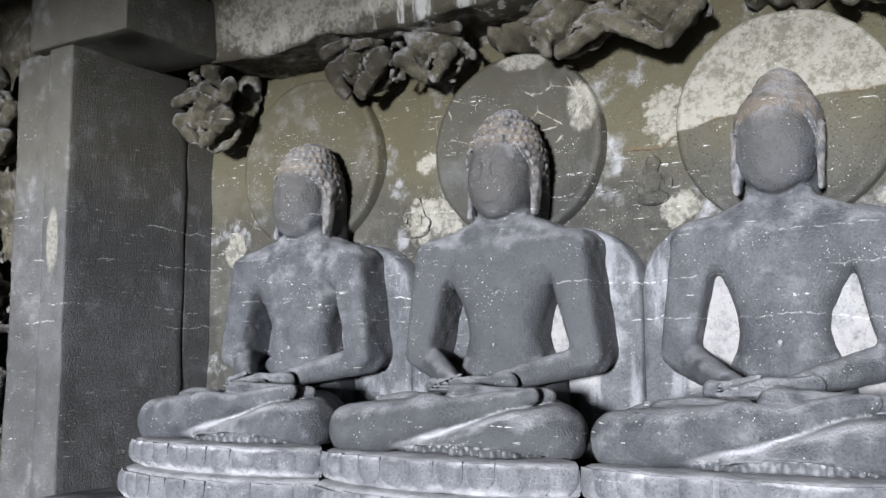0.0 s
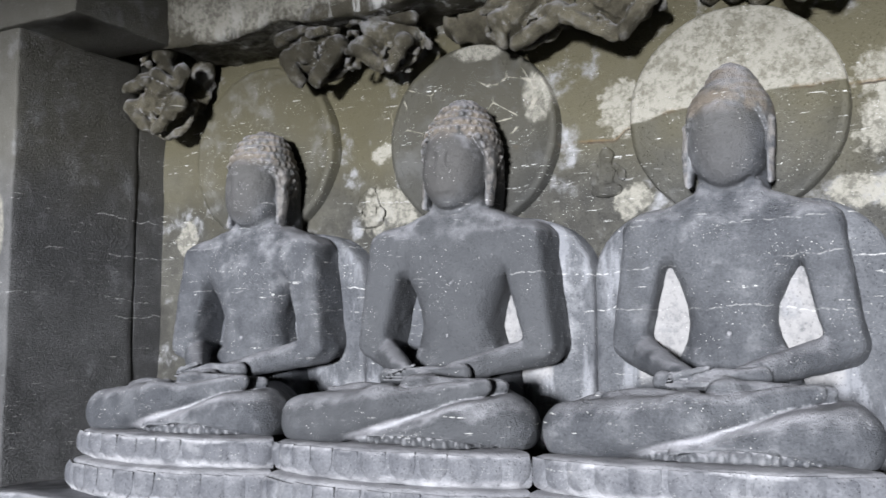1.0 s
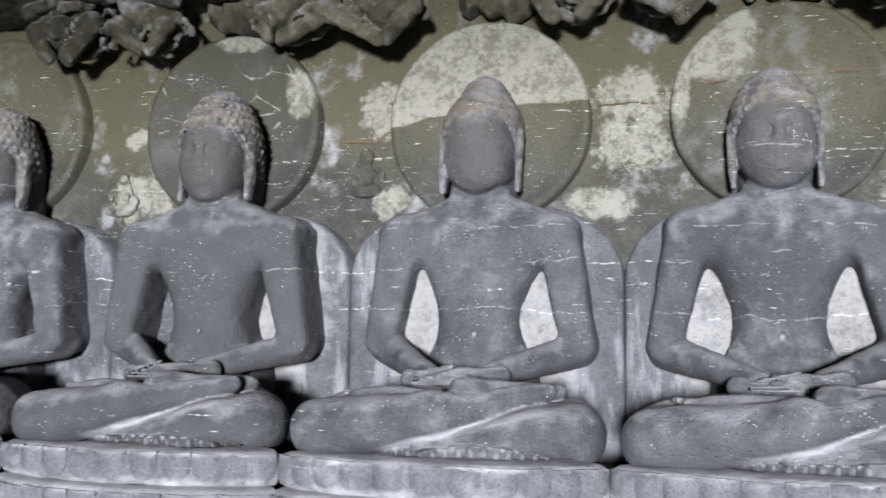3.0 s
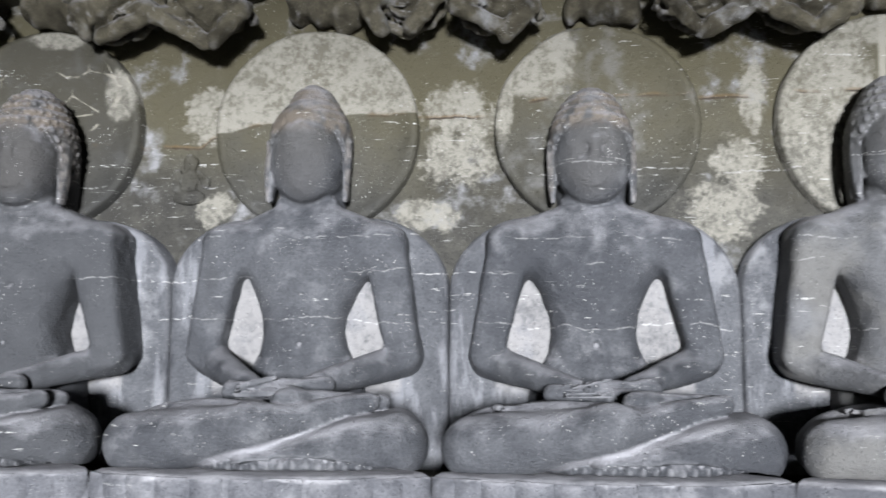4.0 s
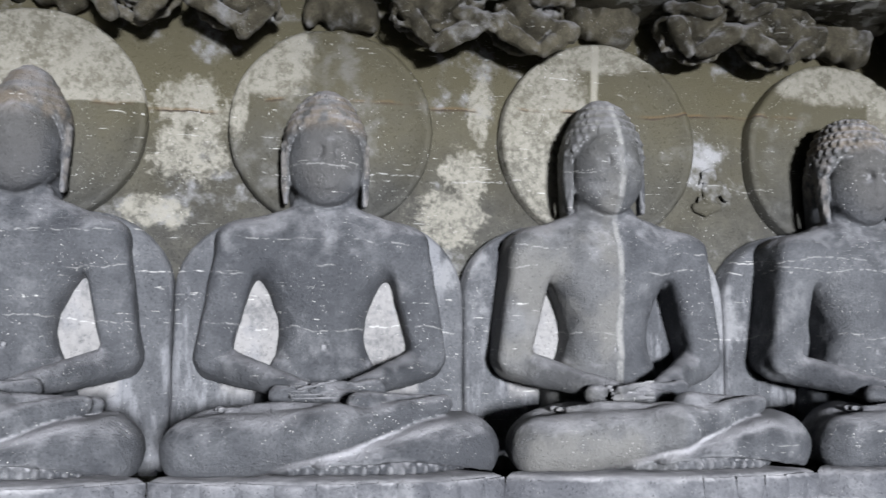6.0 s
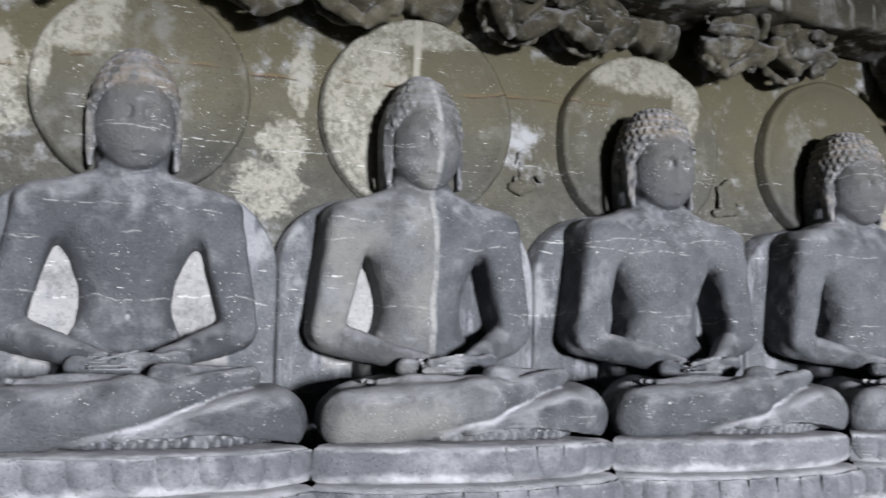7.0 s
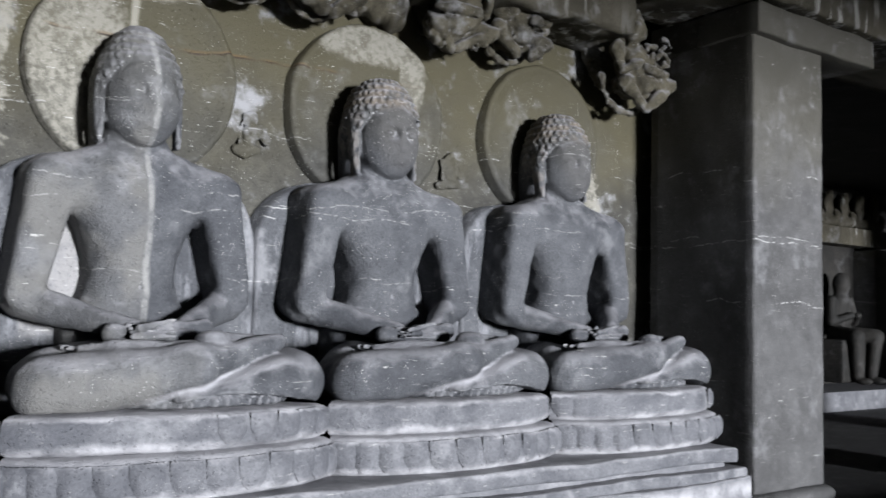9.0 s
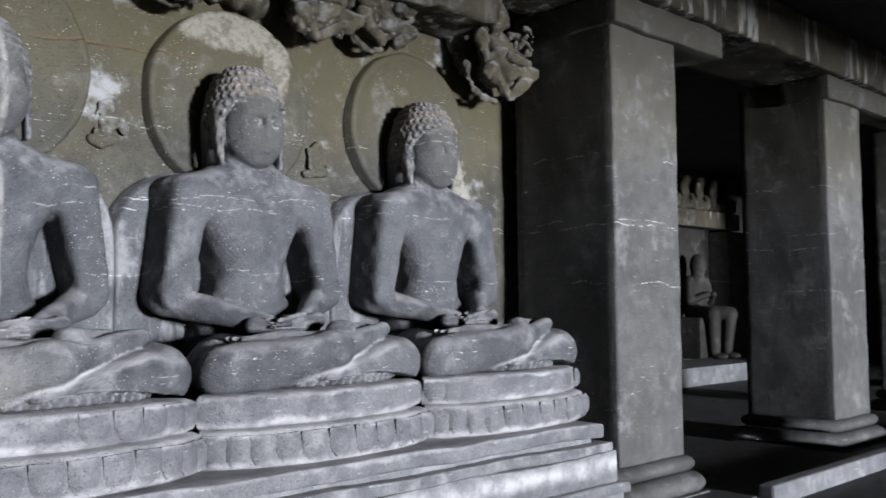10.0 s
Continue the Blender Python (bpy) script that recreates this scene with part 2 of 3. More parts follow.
def hair_look(k, x, y, z, col):
    """Browned, scuffed hair curls."""
    top = k.math("MULTIPLY", k.step(z, 2.38, 2.44), k.step(k.noise(14, 4), 0.36, 0.56))
    wob = k.math("MULTIPLY", k.math("SUBTRACT", k.noise(7, 4), 0.5), 2.5)
    col = k.mix(k.math("MULTIPLY", blob(k, x, z, wob, -0.635, 1.6, 0.78, 1.3), 0.75), col, (0.045, 0.047, 0.05))
    col = shin_line(k, x, y, z, col)
    sooty = k.math("MAXIMUM", blob(k, x, z, wob, -0.635, 2.4, 0.24, 0.32), k.math("MULTIPLY", blob(k, x, z, wob, -1.935, 2.3, 0.18, 0.2), 0.6))
    col = k.mix(k.math("MULTIPLY", sooty, 0.6), col, (0.035, 0.033, 0.03))
    u = k.math("SUBTRACT", k.math("MODULO", k.math("ADD", x, 2.585), 1.3), 0.65)
    face = blob(k, u, z, 0.3, 0.0, 2.29, 0.15, 0.23)
    col = k.mix(k.math("MULTIPLY", top, 0.75), col, (0.13, 0.108, 0.084))
    ears = k.math("MULTIPLY", k.math("MULTIPLY", k.step(k.math("ABSOLUTE", u), 0.165, 0.185), k.step(k.math("ABSOLUTE", u), 0.24, 0.225)), k.math("MULTIPLY", k.step(z, 2.04, 2.08), k.step(z, 2.42, 2.36)))
    col = k.mix(k.math("MULTIPLY", ears, k.math("MULTIPLY", k.step(k.noise(18, 4), 0.35, 0.6), 0.5)), col, (0.21, 0.19, 0.17))
    return k.mix(k.math("MULTIPLY", k.math("MULTIPLY", face, k.step(z, 2.46, 2.42)), 0.6), col, (0.06, 0.058, 0.055))


def joint_lime(k, x, y, z, col):
    """Lime crusted along the joints between the tiers."""
    wob = k.math("MULTIPLY", k.math("SUBTRACT", k.noise(5, 6, 0.65), 0.5), 0.09)
    worn = k.step(k.noise(7, 5, 0.6), 0.34, 0.62)
    for level, width in ((0.838, 0.04), (0.678, 0.036), (0.968, 0.02), (0.44, 0.075)):
        gap = k.math("ABSOLUTE", k.math("SUBTRACT", k.math("ADD", z, wob), level))
        col = k.mix(k.math("MULTIPLY", k.step(gap, width, 0.0), k.math("MULTIPLY_ADD", worn, 0.6, 0.2)), col, (0.36, 0.36, 0.37))
    return col


GREY0, GREY1 = (0.045, 0.048, 0.054), (0.09, 0.094, 0.101)
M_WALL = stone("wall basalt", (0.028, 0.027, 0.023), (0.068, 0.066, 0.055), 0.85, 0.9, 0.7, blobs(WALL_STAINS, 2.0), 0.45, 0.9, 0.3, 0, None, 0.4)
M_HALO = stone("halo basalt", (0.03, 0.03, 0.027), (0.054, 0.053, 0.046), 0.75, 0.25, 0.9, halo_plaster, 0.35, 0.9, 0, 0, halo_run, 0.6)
M_STATUE = stone("statue basalt", GREY0, GREY1, 0.4, 0.4, 1.0, None, 0.7, 0, 0.9, 0, hair_look, 0.38, 0.5)
M_SPLIT = stone("statue basalt with a pale run", GREY0, GREY1, 0.4, 0.3, 0.8, None, 0.6, 0, 0.9, 0, split_face, 0.38, 0.5)
M_SLAB = stone("slab basalt", GREY0, GREY1, 0.3, 0.7, 0.8, None, 0.3, 0, 0.4, 0, slab_look, 0.8)
M_LEDGE = stone("ledge basalt", (0.07, 0.073, 0.082), (0.135, 0.138, 0.148), 0.0, 0.6, 0.4, None, 0.3, 0, 0.3, 0, joint_lime, 0.0, 0.4)
M_PILLAR = stone("pillar basalt", (0.055, 0.055, 0.055), (0.095, 0.095, 0.095), 0.4, 0.35, 0.6, blobs([(-3.07, 2.05, 0.05, 0.17)], 0.4), 0.8, 0.2, 0, 0, None, 0.8)
M_ROUGH = stone("rough rock", (0.012, 0.01, 0.007), (0.125, 0.112, 0.08), 0.25, 0.75, 0.6, None, 1.1, 0, 0.9, 0, None, 0.0, 0.55)
# The pale blobs paint the glare at the left end over real chalk streaks.
M_LINTEL = stone("lintel rock", (0.022, 0.02, 0.016), (0.07, 0.063, 0.05), 0.3, 0.45, 0.3, blobs([(-1.9, 3.35, 0.6, 0.2), (-1.2, 3.3, 0.3, 0.1)], 1.2), 0.6, 0, 0, 0.65)
M_FLOOR = stone("floor rock", (0.03, 0.03, 0.032), (0.065, 0.066, 0.072), 0.0, 0.3, 0.0)
# Near-black rock: the cave's deep shade is put into its colour.
M_SHADE = stone("rock in deep shade", (0.008, 0.008, 0.007), (0.025, 0.023, 0.02), 0.0, 0.15, 0.0, None, 0.6)


# ---- mesh helpers ----
def mesh_object(name, verts, faces, mat, smooth=True):
    me = bpy.data.meshes.new(name)
    me.from_pydata(verts, [], faces)
    me.materials.append(mat)
    if smooth:
        me.polygons.foreach_set("use_smooth", [True] * len(me.polygons))
    me.update()
    return new(name, me)


def part(name, bm, mat, parent, label=""):
    me = bpy.data.meshes.new(name)
    bm.to_mesh(me)
    bm.free()
    me.materials.append(mat)
    ob = new(name, me)
    ob.parent = parent
    if label:
        ob["label"] = label
    return ob


def box_bm(x0, x1, y0, y1, z0, z1, bevel=0.015, cut=0.0, rough=0.0, seed=0):
    """A block with worn edges; cut: the size of its facets, rough: how far they wander."""
    bm = bmesh.new()
    bmesh.ops.create_cube(bm, size=1.0, matrix=Matrix.Translation(((x0 + x1) / 2, (y0 + y1) / 2, (z0 + z1) / 2)) @ Matrix.Diagonal((x1 - x0, y1 - y0, z1 - z0, 1)))
    if bevel:
        bmesh.ops.bevel(bm, geom=bm.edges[:], offset=bevel, segments=2, affect="EDGES", profile=0.6)
    if cut:
        for axis, (a, b) in enumerate(((x0, x1), (y0, y1), (z0, z1))):
            n = int((b - a) / cut)
            for i in range(1, n):
                co, no = [0, 0, 0], [0, 0, 0]
                co[axis], no[axis] = a + (b - a) * i / n, 1
                bmesh.ops.bisect_plane(bm, geom=bm.verts[:] + bm.edges[:] + bm.faces[:], plane_co=co, plane_no=no)
        for v in bm.verts:
            p = v.co * 3.0 + Vector((seed, 0, 0))
            v.co += rough * noise.noise_vector(p) + 0.4 * rough * noise.noise_vector(p * 4)
    for f in bm.faces:
        f.smooth = bool(cut)
    return bm


def thing(name, bm, mat, label, category, kind="", group=""):
    return tagged(part(name, bm, mat, None), label, category, group, kind)


# ---- smooth solids: signed distances on a grid, skinned with surface nets ----
def capsule(g, a, b, ra, rb=None, flat=0.0, square=False):
    """Distance to a tapered rod; flat: how far it is drawn out in depth."""
    rb = ra if rb is None else rb
    x, y, z = g
    d = [b[i] - a[i] for i in range(3)]
    px, py, pz = x - a[0], y - a[1], z - a[2]
    t = np.clip((px * d[0] + py * d[1] + pz * d[2]) / (d[0] ** 2 + d[1] ** 2 + d[2] ** 2), 0, 1)
    qy = py - t * d[1]
    if flat:
        qy = np.sign(qy) * np.maximum(np.abs(qy) - flat, 0)
    side = (px - t * d[0]) ** 2 + (pz - t * d[2]) ** 2
    if square:
        return (side ** 2 + qy ** 4) ** 0.25 - (ra + (rb - ra) * t)
    return np.sqrt(side + qy ** 2) - (ra + (rb - ra) * t)


def ellipsoid(g, c, r):
    q = np.sqrt(((g[0] - c[0]) / r[0]) ** 2 + ((g[1] - c[1]) / r[1]) ** 2 + ((g[2] - c[2]) / r[2]) ** 2)
    return (q - 1) * min(r)


def join(a, b, k):
    h = np.clip(0.5 + 0.5 * (b - a) / k, 0, 1)
    return b + (a - b) * h - k * h * (1 - h)


def crease(a, b, depth, soft=1.6):
    """A union with a groove cut along the line where the two meet."""
    return join(a, b, soft * depth) + 1.3 * depth * np.exp(-((a - b) / (2.3 * depth)) ** 2)


def carve(a, b, k):
    return -join(-a, b, k)


def solid(name, fn, lo, hi, step, mat, smooth=0):
    n = [int((hi[i] - lo[i]) / step) + 2 for i in range(3)]
    ax = [(lo[i] + step * np.arange(n[i])).astype(np.float32) for i in range(3)]
    g = np.meshgrid(*ax, indexing="ij")
    f = fn(g)
    for i in range(3):
        cut = [slice(None)] * 3
        for e in (0, -1):
            cut[i] = e
            f[tuple(cut)] = 1.0
    s = f < 0
    total, count = np.zeros([m - 1 for m in n] + [3], np.float32), np.zeros([m - 1 for m in n], np.float32)
    core = [slice(0, m - 1) for m in n]
    for axis in range(3):
        u, v = [i for i in range(3) if i != axis]
        for du in (0, 1):
            for dv in (0, 1):
                a = [None] * 3
                a[axis] = slice(0, n[axis] - 1)
                a[u], a[v] = slice(du, n[u] - 1 + du), slice(dv, n[v] - 1 + dv)
                c = list(a)
                c[axis] = slice(1, n[axis])
                fa, fb = f[tuple(a)], f[tuple(c)]
                hit = (fa < 0) != (fb < 0)
                t = np.where(hit, fa / np.where(hit, fa - fb, 1), 0)
                count += hit
                total[..., axis] += t
                total[..., u] += hit * du
                total[..., v] += hit * dv
    live = count > 0
    index = np.full(live.shape, -1, np.int64)
    index[live] = np.arange(live.sum())
    cells = np.argwhere(live)
    verts = (cells + total[live] / count[live][:, None]) * step + np.array(lo)
    quads = []
    for axis in range(3):
        u, v = [(1, 2), (2, 0), (0, 1)][axis]
        a = [slice(1, m - 1) for m in n]
        a[axis] = slice(0, n[axis] - 1)
        c = list(a)
        c[axis] = slice(1, n[axis])
        sa, sb = s[tuple(a)], s[tuple(c)]
        for flip, sel in ((False, sa & ~sb), (True, ~sa & sb)):
            p = np.argwhere(sel) + np.array([0 if i == axis else 1 for i in range(3)])
            corner = []
            for du, dv in ((-1, -1), (0, -1), (0, 0), (-1, 0)):
                q = p.copy()
                q[:, u] += du
                q[:, v] += dv
                corner.append(index[q[:, 0], q[:, 1], q[:, 2]])
            q = np.stack(corner, 1)
            quads.append(q[:, ::-1] if flip else q)
    quads = np.concatenate(quads)
    for _ in range(smooth):
        total, count = np.zeros_like(verts), np.zeros(len(verts))
        for i in range(4):
            a, b = quads[:, i], quads[:, (i + 1) % 4]
            for axis in range(3):
                total[:, axis] += np.bincount(a, verts[b, axis], len(verts)) + np.bincount(b, verts[a, axis], len(verts))
            count += np.bincount(a, minlength=len(verts)) + np.bincount(b, minlength=len(verts))
        verts = verts * 0.6 + 0.4 * total / count[:, None]
    return mesh_object(name, verts.tolist(), quads.tolist(), mat)


# ---- the setting ----
WALL_Y = 5.2
BX = [-1.935 + 1.3 * i for i in range(7)]
BASE = 0.98
thing("floor", box_bm(-9, 22, -15, 16, -0.4, 0.0, 0), M_FLOOR, "worn grey basalt cave floor", "floor", "structure")
thing("ceiling", box_bm(-9, 22, -15, 16, 3.75, 4.2, 0), M_SHADE, "dark rough cave ceiling cut from rock", "ceiling", "structure")
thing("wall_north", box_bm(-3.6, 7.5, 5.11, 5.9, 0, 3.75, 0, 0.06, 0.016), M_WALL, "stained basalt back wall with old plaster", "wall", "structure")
thing("wall_west", box_bm(-9.6, -9, -15, 16, 0, 3.75, 0), M_SHADE, "dark rough cave side wall", "wall", "structure")
thing("wall_east", box_bm(22, 22.6, -15, 16, 0, 3.75, 0), M_SHADE, "dark rough cave side wall", "wall", "structure")
thing("wall_inner", box_bm(-9, 22, 9.6, 10.2, 0, 3.75, 0), M_SHADE, "dim back wall of the inner chamber", "wall", "structure")
# Unseen walls added here; their gap trims the daylight on the pillar sides.
thing("wall_south", box_bm(-9, -0.4, -15, -14.4, 0, 3.75, 0), M_SHADE, "unseen rock added to bound the front daylight opening", "wall", "structure")
thing("wall_south_east", box_bm(14.5, 22, -15, -14.4, 0, 3.75, 0), M_SHADE, "unseen rock added to bound the front daylight opening", "wall", "structure")
# Not a known part: added behind the camera to dim the light up high.
thing("shade_lintel", box_bm(-9, 22, -5.4, -4.8, 3.0, 3.75, 0.03), M_SHADE, "unseen rock lintel added to shade the upper wall", "lintel", "structure")
thing("wall_panel", box_bm(-6.5, -3.5, 4.22, 5.2, 0, 3.75, 0, 0.08, 0.09, 5), M_ROUGH, "dark rough rock with worn carving", "wall", "structure")
thing("wall_return", box_bm(-3.4, -2.965, 4.885, 5.25, 0, 3.2, 0.01), M_PILLAR, "dark smooth return wall of the niche", "wall", "structure")
thing("lintel", box_bm(-2.5, 6.35, 4.62, 5.25, 3.15, 3.75, 0.0, 0.045, 0.05, 2), M_LINTEL, "rough-hewn rock lintel with chalky streaks", "lintel", "structure")


# ---- pillars, with brackets and moulded feet ----
def roll_bm(x0, x1, y0, y1, z, r):
    """A half-round moulding that runs round a square shaft."""
    bm = bmesh.new()
    rows = []
    n = 10
    for i in range(n + 1):
        a = -math.pi / 2 + math.pi * i / n
        o, h = r * math.cos(a), z + r * math.sin(a)
        rows.append([bm.verts.new(p) for p in ((x0 - o, y0 - o, h), (x1 + o, y0 - o, h), (x1 + o, y1 + o, h), (x0 - o, y1 + o, h))])
    for lo, hi in zip(rows, rows[1:]):
        for i in range(4):
            f = bm.faces.new((lo[i], lo[(i + 1) % 4], hi[(i + 1) % 4], hi[i]))
            f.smooth = True
    bm.faces.new(rows[0][::-1])
    bm.faces.new(rows[-1])
    bmesh.ops.bevel(bm, geom=[e for e in bm.edges if abs(e.verts[0].co.z - e.verts[1].co.z) > 1e-5], offset=0.02, segments=2, affect="EDGES")
    return bm


def pillar(x, y0=4.15, w=0.77, d=0.83, left=0.03, right=0.58):
    root = tagged(new("pillar"), "square grey basalt pillar with bracket and moulded foot", "pillar", "pillars in a row")
    part("shaft", box_bm(x, x + w, y0, y0 + d, 0.3, 3.375, 0.018, 0.07, 0.006, x), M_PILLAR, root)
    part("upper_roll", roll_bm(x, x + w, y0, y0 + d, 0.25, 0.055), M_PILLAR, root)
    part("lower_roll", roll_bm(x - 0.03, x + w + 0.03, y0 - 0.03, y0 + d + 0.03, 0.12, 0.075), M_PILLAR, root)
    part("plinth", box_bm(x - 0.12, x + w + 0.12, y0 - 0.12, y0 + d + 0.1, 0.0, 0.06, 0.01), M_PILLAR, root)
    part("bracket", box_bm(x - left, x + w + right, y0 - 0.06, y0 + 0.42, 3.16, 3.365, 0.015, 0.08, 0.012, x), M_PILLAR, root)
    return root


for x in (6.89, 10.17, 13.45, 16.73):
    pillar(x)
tagged(thing("beam", box_bm(6.4, 21.9, 4.02, 4.85, 3.37, 3.75, 0.02, 0.09, 0.02, 4), M_LINTEL, "long stone beam above the pillars with white streaks", "beam", "structure"))
thing("platform", box_bm(7.1, 21.9, 3.722, 9.6, -0.1, 0.05, 0.015), M_PILLAR, "low worn stone platform under the pillars", "platform", "structure")
thing("kerb", box_bm(7.85, 21.9, 3.6, 3.72, -0.1, 0.13, 0.02), M_LEDGE, "pale worn stone kerb along the platform", "kerb", "structure")

root = tagged(new("pilaster"), "square grey basalt pilaster with projecting bracket block", "pilaster")
part("shaft", box_bm(-3.165, -2.96, 4.0, 4.88, 0, 3.18, 0.014, 0.06, 0.008, 1), M_PILLAR, root)
part("side_strip", box_bm(-3.52, -3.195, 4.05, 4.88, 0, 3.18, 0.02, 0.06, 0.015, 2), M_PILLAR, root, "recessed worn edge strip")
part("bracket", box_bm(-3.3, -2.47, 3.96, 4.66, 3.16, 3.5, 0.012, 0.06, 0.012, 3), M_PILLAR, root)


# ---- seated statues ----
def wobble(g, seed, a=0.006, f=9.0):
    """Gentle unevenness of a worn surface."""
    x, y, z = g
    return a * (np.sin(f * x + seed) * np.sin(f * 1.13 * y + 2 * seed) * np.sin(f * 0.91 * z + 3 * seed) + 0.5 * np.sin(2.3 * f * x + seed) * np.sin(2.1 * f * z) * np.sin(1.9 * f * y + seed))


def figure(elbow=0.46, features=0.0, deep=0.0, seed=0.0, curls=0.015, crown=(0.11, 1.555, 0.11), face_z=1.33):
    """elbow: half the width at the elbows; features: how much of the face is left; deep: how far the trunk stands off the wall;
    curls: relief of the hair; crown: radius, height and rise of the top knot."""
    def fn(g):
        x, y, z = g
        ax = np.abs(x)
        sg = (ax, y, z)
        w = np.interp(z, [0.1, 0.3, 0.38, 0.45, 0.52, 0.6, 0.7, 0.78, 0.85, 0.91, 0.97, 1.02, 1.06, 1.1, 1.16],
                      [0.3, 0.275, 0.235, 0.2, 0.188, 0.196, 0.236, 0.282, 0.33, 0.365, 0.385, 0.335, 0.25, 0.17, 0.145]).astype(np.float32)
        d = np.interp(z, [0.1, 0.35, 0.5, 0.7, 0.85, 0.95, 1.02, 1.1], [0.17, 0.15, 0.15, 0.178, 0.188, 0.155, 0.125, 0.1]).astype(np.float32)
        yc = -0.3 - deep
        trunk = (((ax / w) ** 2.4 + (np.maximum(np.abs(y - yc) - 0.04, 0) / d) ** 2.4) ** (1 / 2.4) - 1) * np.minimum(w, d)
        trunk = np.maximum(trunk, np.maximum(0.08 - z, z - 1.16))
        arm = capsule(sg, (0.372, yc, 0.89), (elbow, yc - 0.02, 0.43), 0.102, 0.076, 0.08, True)
        body = join(trunk, arm, np.interp(z, [0.7, 0.95], [0.02, 0.11]).astype(np.float32))
        body = join(body, capsule(sg, (elbow - 0.005, yc - 0.04, 0.405), (0.1, -0.72, 0.285), 0.08, 0.05), 0.03)
        # belly roll, navel and the edge of the robe
        body = body + 0.007 * np.exp(-((z - 0.41 - 0.25 * x * x) / 0.012) ** 2) * (ax < 0.2)
        body = carve(body, ellipsoid(g, (0.0, yc - 0.19, 0.47), (0.014, 0.02, 0.016)), 0.006)
        if features:
            body = carve(body, capsule(g, (0.09, yc - 0.225, 1.07), (0.12, yc - 0.232, 0.82), 0.013), 0.005)
            body = carve(body, capsule(g, (0.12, yc - 0.232, 0.82), (0.03, yc - 0.215, 0.72), 0.01), 0.005)
        # head
        hx, hy = x, y + 0.32 + deep
        hg = (hx, hy, z)
        hs = (np.abs(hx), hy, z)
        fz = face_z
        face = ellipsoid(hg, (0, -0.035, fz), (0.168, 0.195, 0.275))
        face = join(face, ellipsoid(hg, (0, -0.05, fz - 0.075), (0.163, 0.172, 0.195)), 0.04)
        if features:
            f = features
            face = carve(face, ellipsoid(hs, (0.066, -0.222, fz - 0.015), (0.048, 0.022 * f + 0.008, 0.03)), 0.02)
            face = join(face, capsule(hg, (0, -0.216, fz + 0.02), (0, -0.212 - 0.006 * f, fz - 0.085), 0.012, 0.024), 0.03)
            face = join(face, capsule(hs, (0.02, -0.22, fz + 0.028), (0.115, -0.176, fz + 0.03), 0.008), 0.016)
            face = join(face, ellipsoid(hs, (0.066, -0.196, fz - 0.02), (0.04, 0.022, 0.017)), 0.008)
            face = face + 0.006 * f * np.exp(-((z - fz + 0.024 - 1.2 * (hs[0] - 0.066) ** 2) / 0.006) ** 2) * ((hs[0] > 0.03) & (hs[0] < 0.11) & (hy < 0))
            face = join(face, ellipsoid(hg, (0, -0.203 - 0.006 * f, fz - 0.14), (0.05, 0.018, 0.013)), 0.01)
            face = join(face, ellipsoid(hg, (0, -0.2 - 0.006 * f, fz - 0.163), (0.04, 0.018, 0.013)), 0.008)
        skull = ellipsoid(hg, (0, 0.0, fz + 0.03), (0.196, 0.222, 0.25))
        hair = join(skull, ellipsoid(hg, (0, 0.02, crown[1]), (crown[0], crown[0] + 0.01, crown[2])), 0.05)
        lat = (z - 1.2) / 0.043
        row = np.floor(lat)
        around = np.where(z > 1.54, 3.2, 4.5)
        lon = np.arctan2(hx, -hy) * around + 0.5 * np.mod(row, 2)
        rr = (lat - row - 0.5) ** 2 + (lon - np.floor(lon) - 0.5) ** 2
        curl = np.clip(1.0 - 4.4 * rr, 0, 1) ** 0.6 - 0.35 * np.exp(-rr / 0.012)
        hair = hair - curls * curl
        line = fz + 0.125 - 1.1 * np.maximum(0, hy + 0.13) - 2.4 * hx * hx
        head = crease(face, np.maximum(hair, line - z), 0.007)
        head = np.minimum(head, np.maximum(skull + 0.012, np.maximum(-hy - 0.05, 1.06 - z)))
        head = join(head, capsule(hg, (0, 0.09, 1.06), (0, 0.09, 1.32), 0.172), 0.02)
        ear = capsule(hs, (0.181, -0.03, fz + 0.045), (0.174, -0.05, fz - 0.225), 0.026, 0.021, 0.025)
        ear = carve(ear, capsule(hs, (0.2, -0.07, fz + 0.02), (0.19, -0.088, fz - 0.17), 0.012), 0.005)
        head = crease(head, ear, 0.006)
        body = crease(body, head, 0.012)
        # folded legs: one shin crosses over the other
        thigh = capsule(sg, (0.16, -0.42, 0.1), (0.49, -0.87, 0.09), 0.15, 0.132)
        lap = ellipsoid(g, (0, -0.68, 0.08), (0.48, 0.42, 0.14))
        under = join(capsule(g, (0.49, -0.95, 0.08), (0.0, -1.08, 0.02), 0.138, 0.1), ellipsoid(g, (0.36, -0.93, 0.1), (0.24, 0.2, 0.13)), 0.05)
        over = join(capsule(g, (-0.49, -0.94, 0.085), (0.0, -1.06, 0.145), 0.14, 0.115), capsule(g, (0.0, -1.06, 0.15), (0.42, -0.96, 0.24), 0.105, 0.05), 0.05)
        legs = crease(join(join(thigh, lap, 0.05), under, 0.03), over, 0.02, 0.9)
        foot = join(capsule(g, (-0.37, -0.93, 0.215), (0.02, -1.04, 0.235), 0.03, 0.042), ellipsoid(g, (-0.17, -0.97, 0.222), (0.2, 0.07, 0.036)), 0.03)
        for j in range(4):
            foot = join(foot, ellipsoid(g, (-0.375 - 0.012 * j, -0.97 + 0.035 * j, 0.222), (0.03, 0.016, 0.017)), 0.006)
        legs = crease(legs, foot, 0.014)
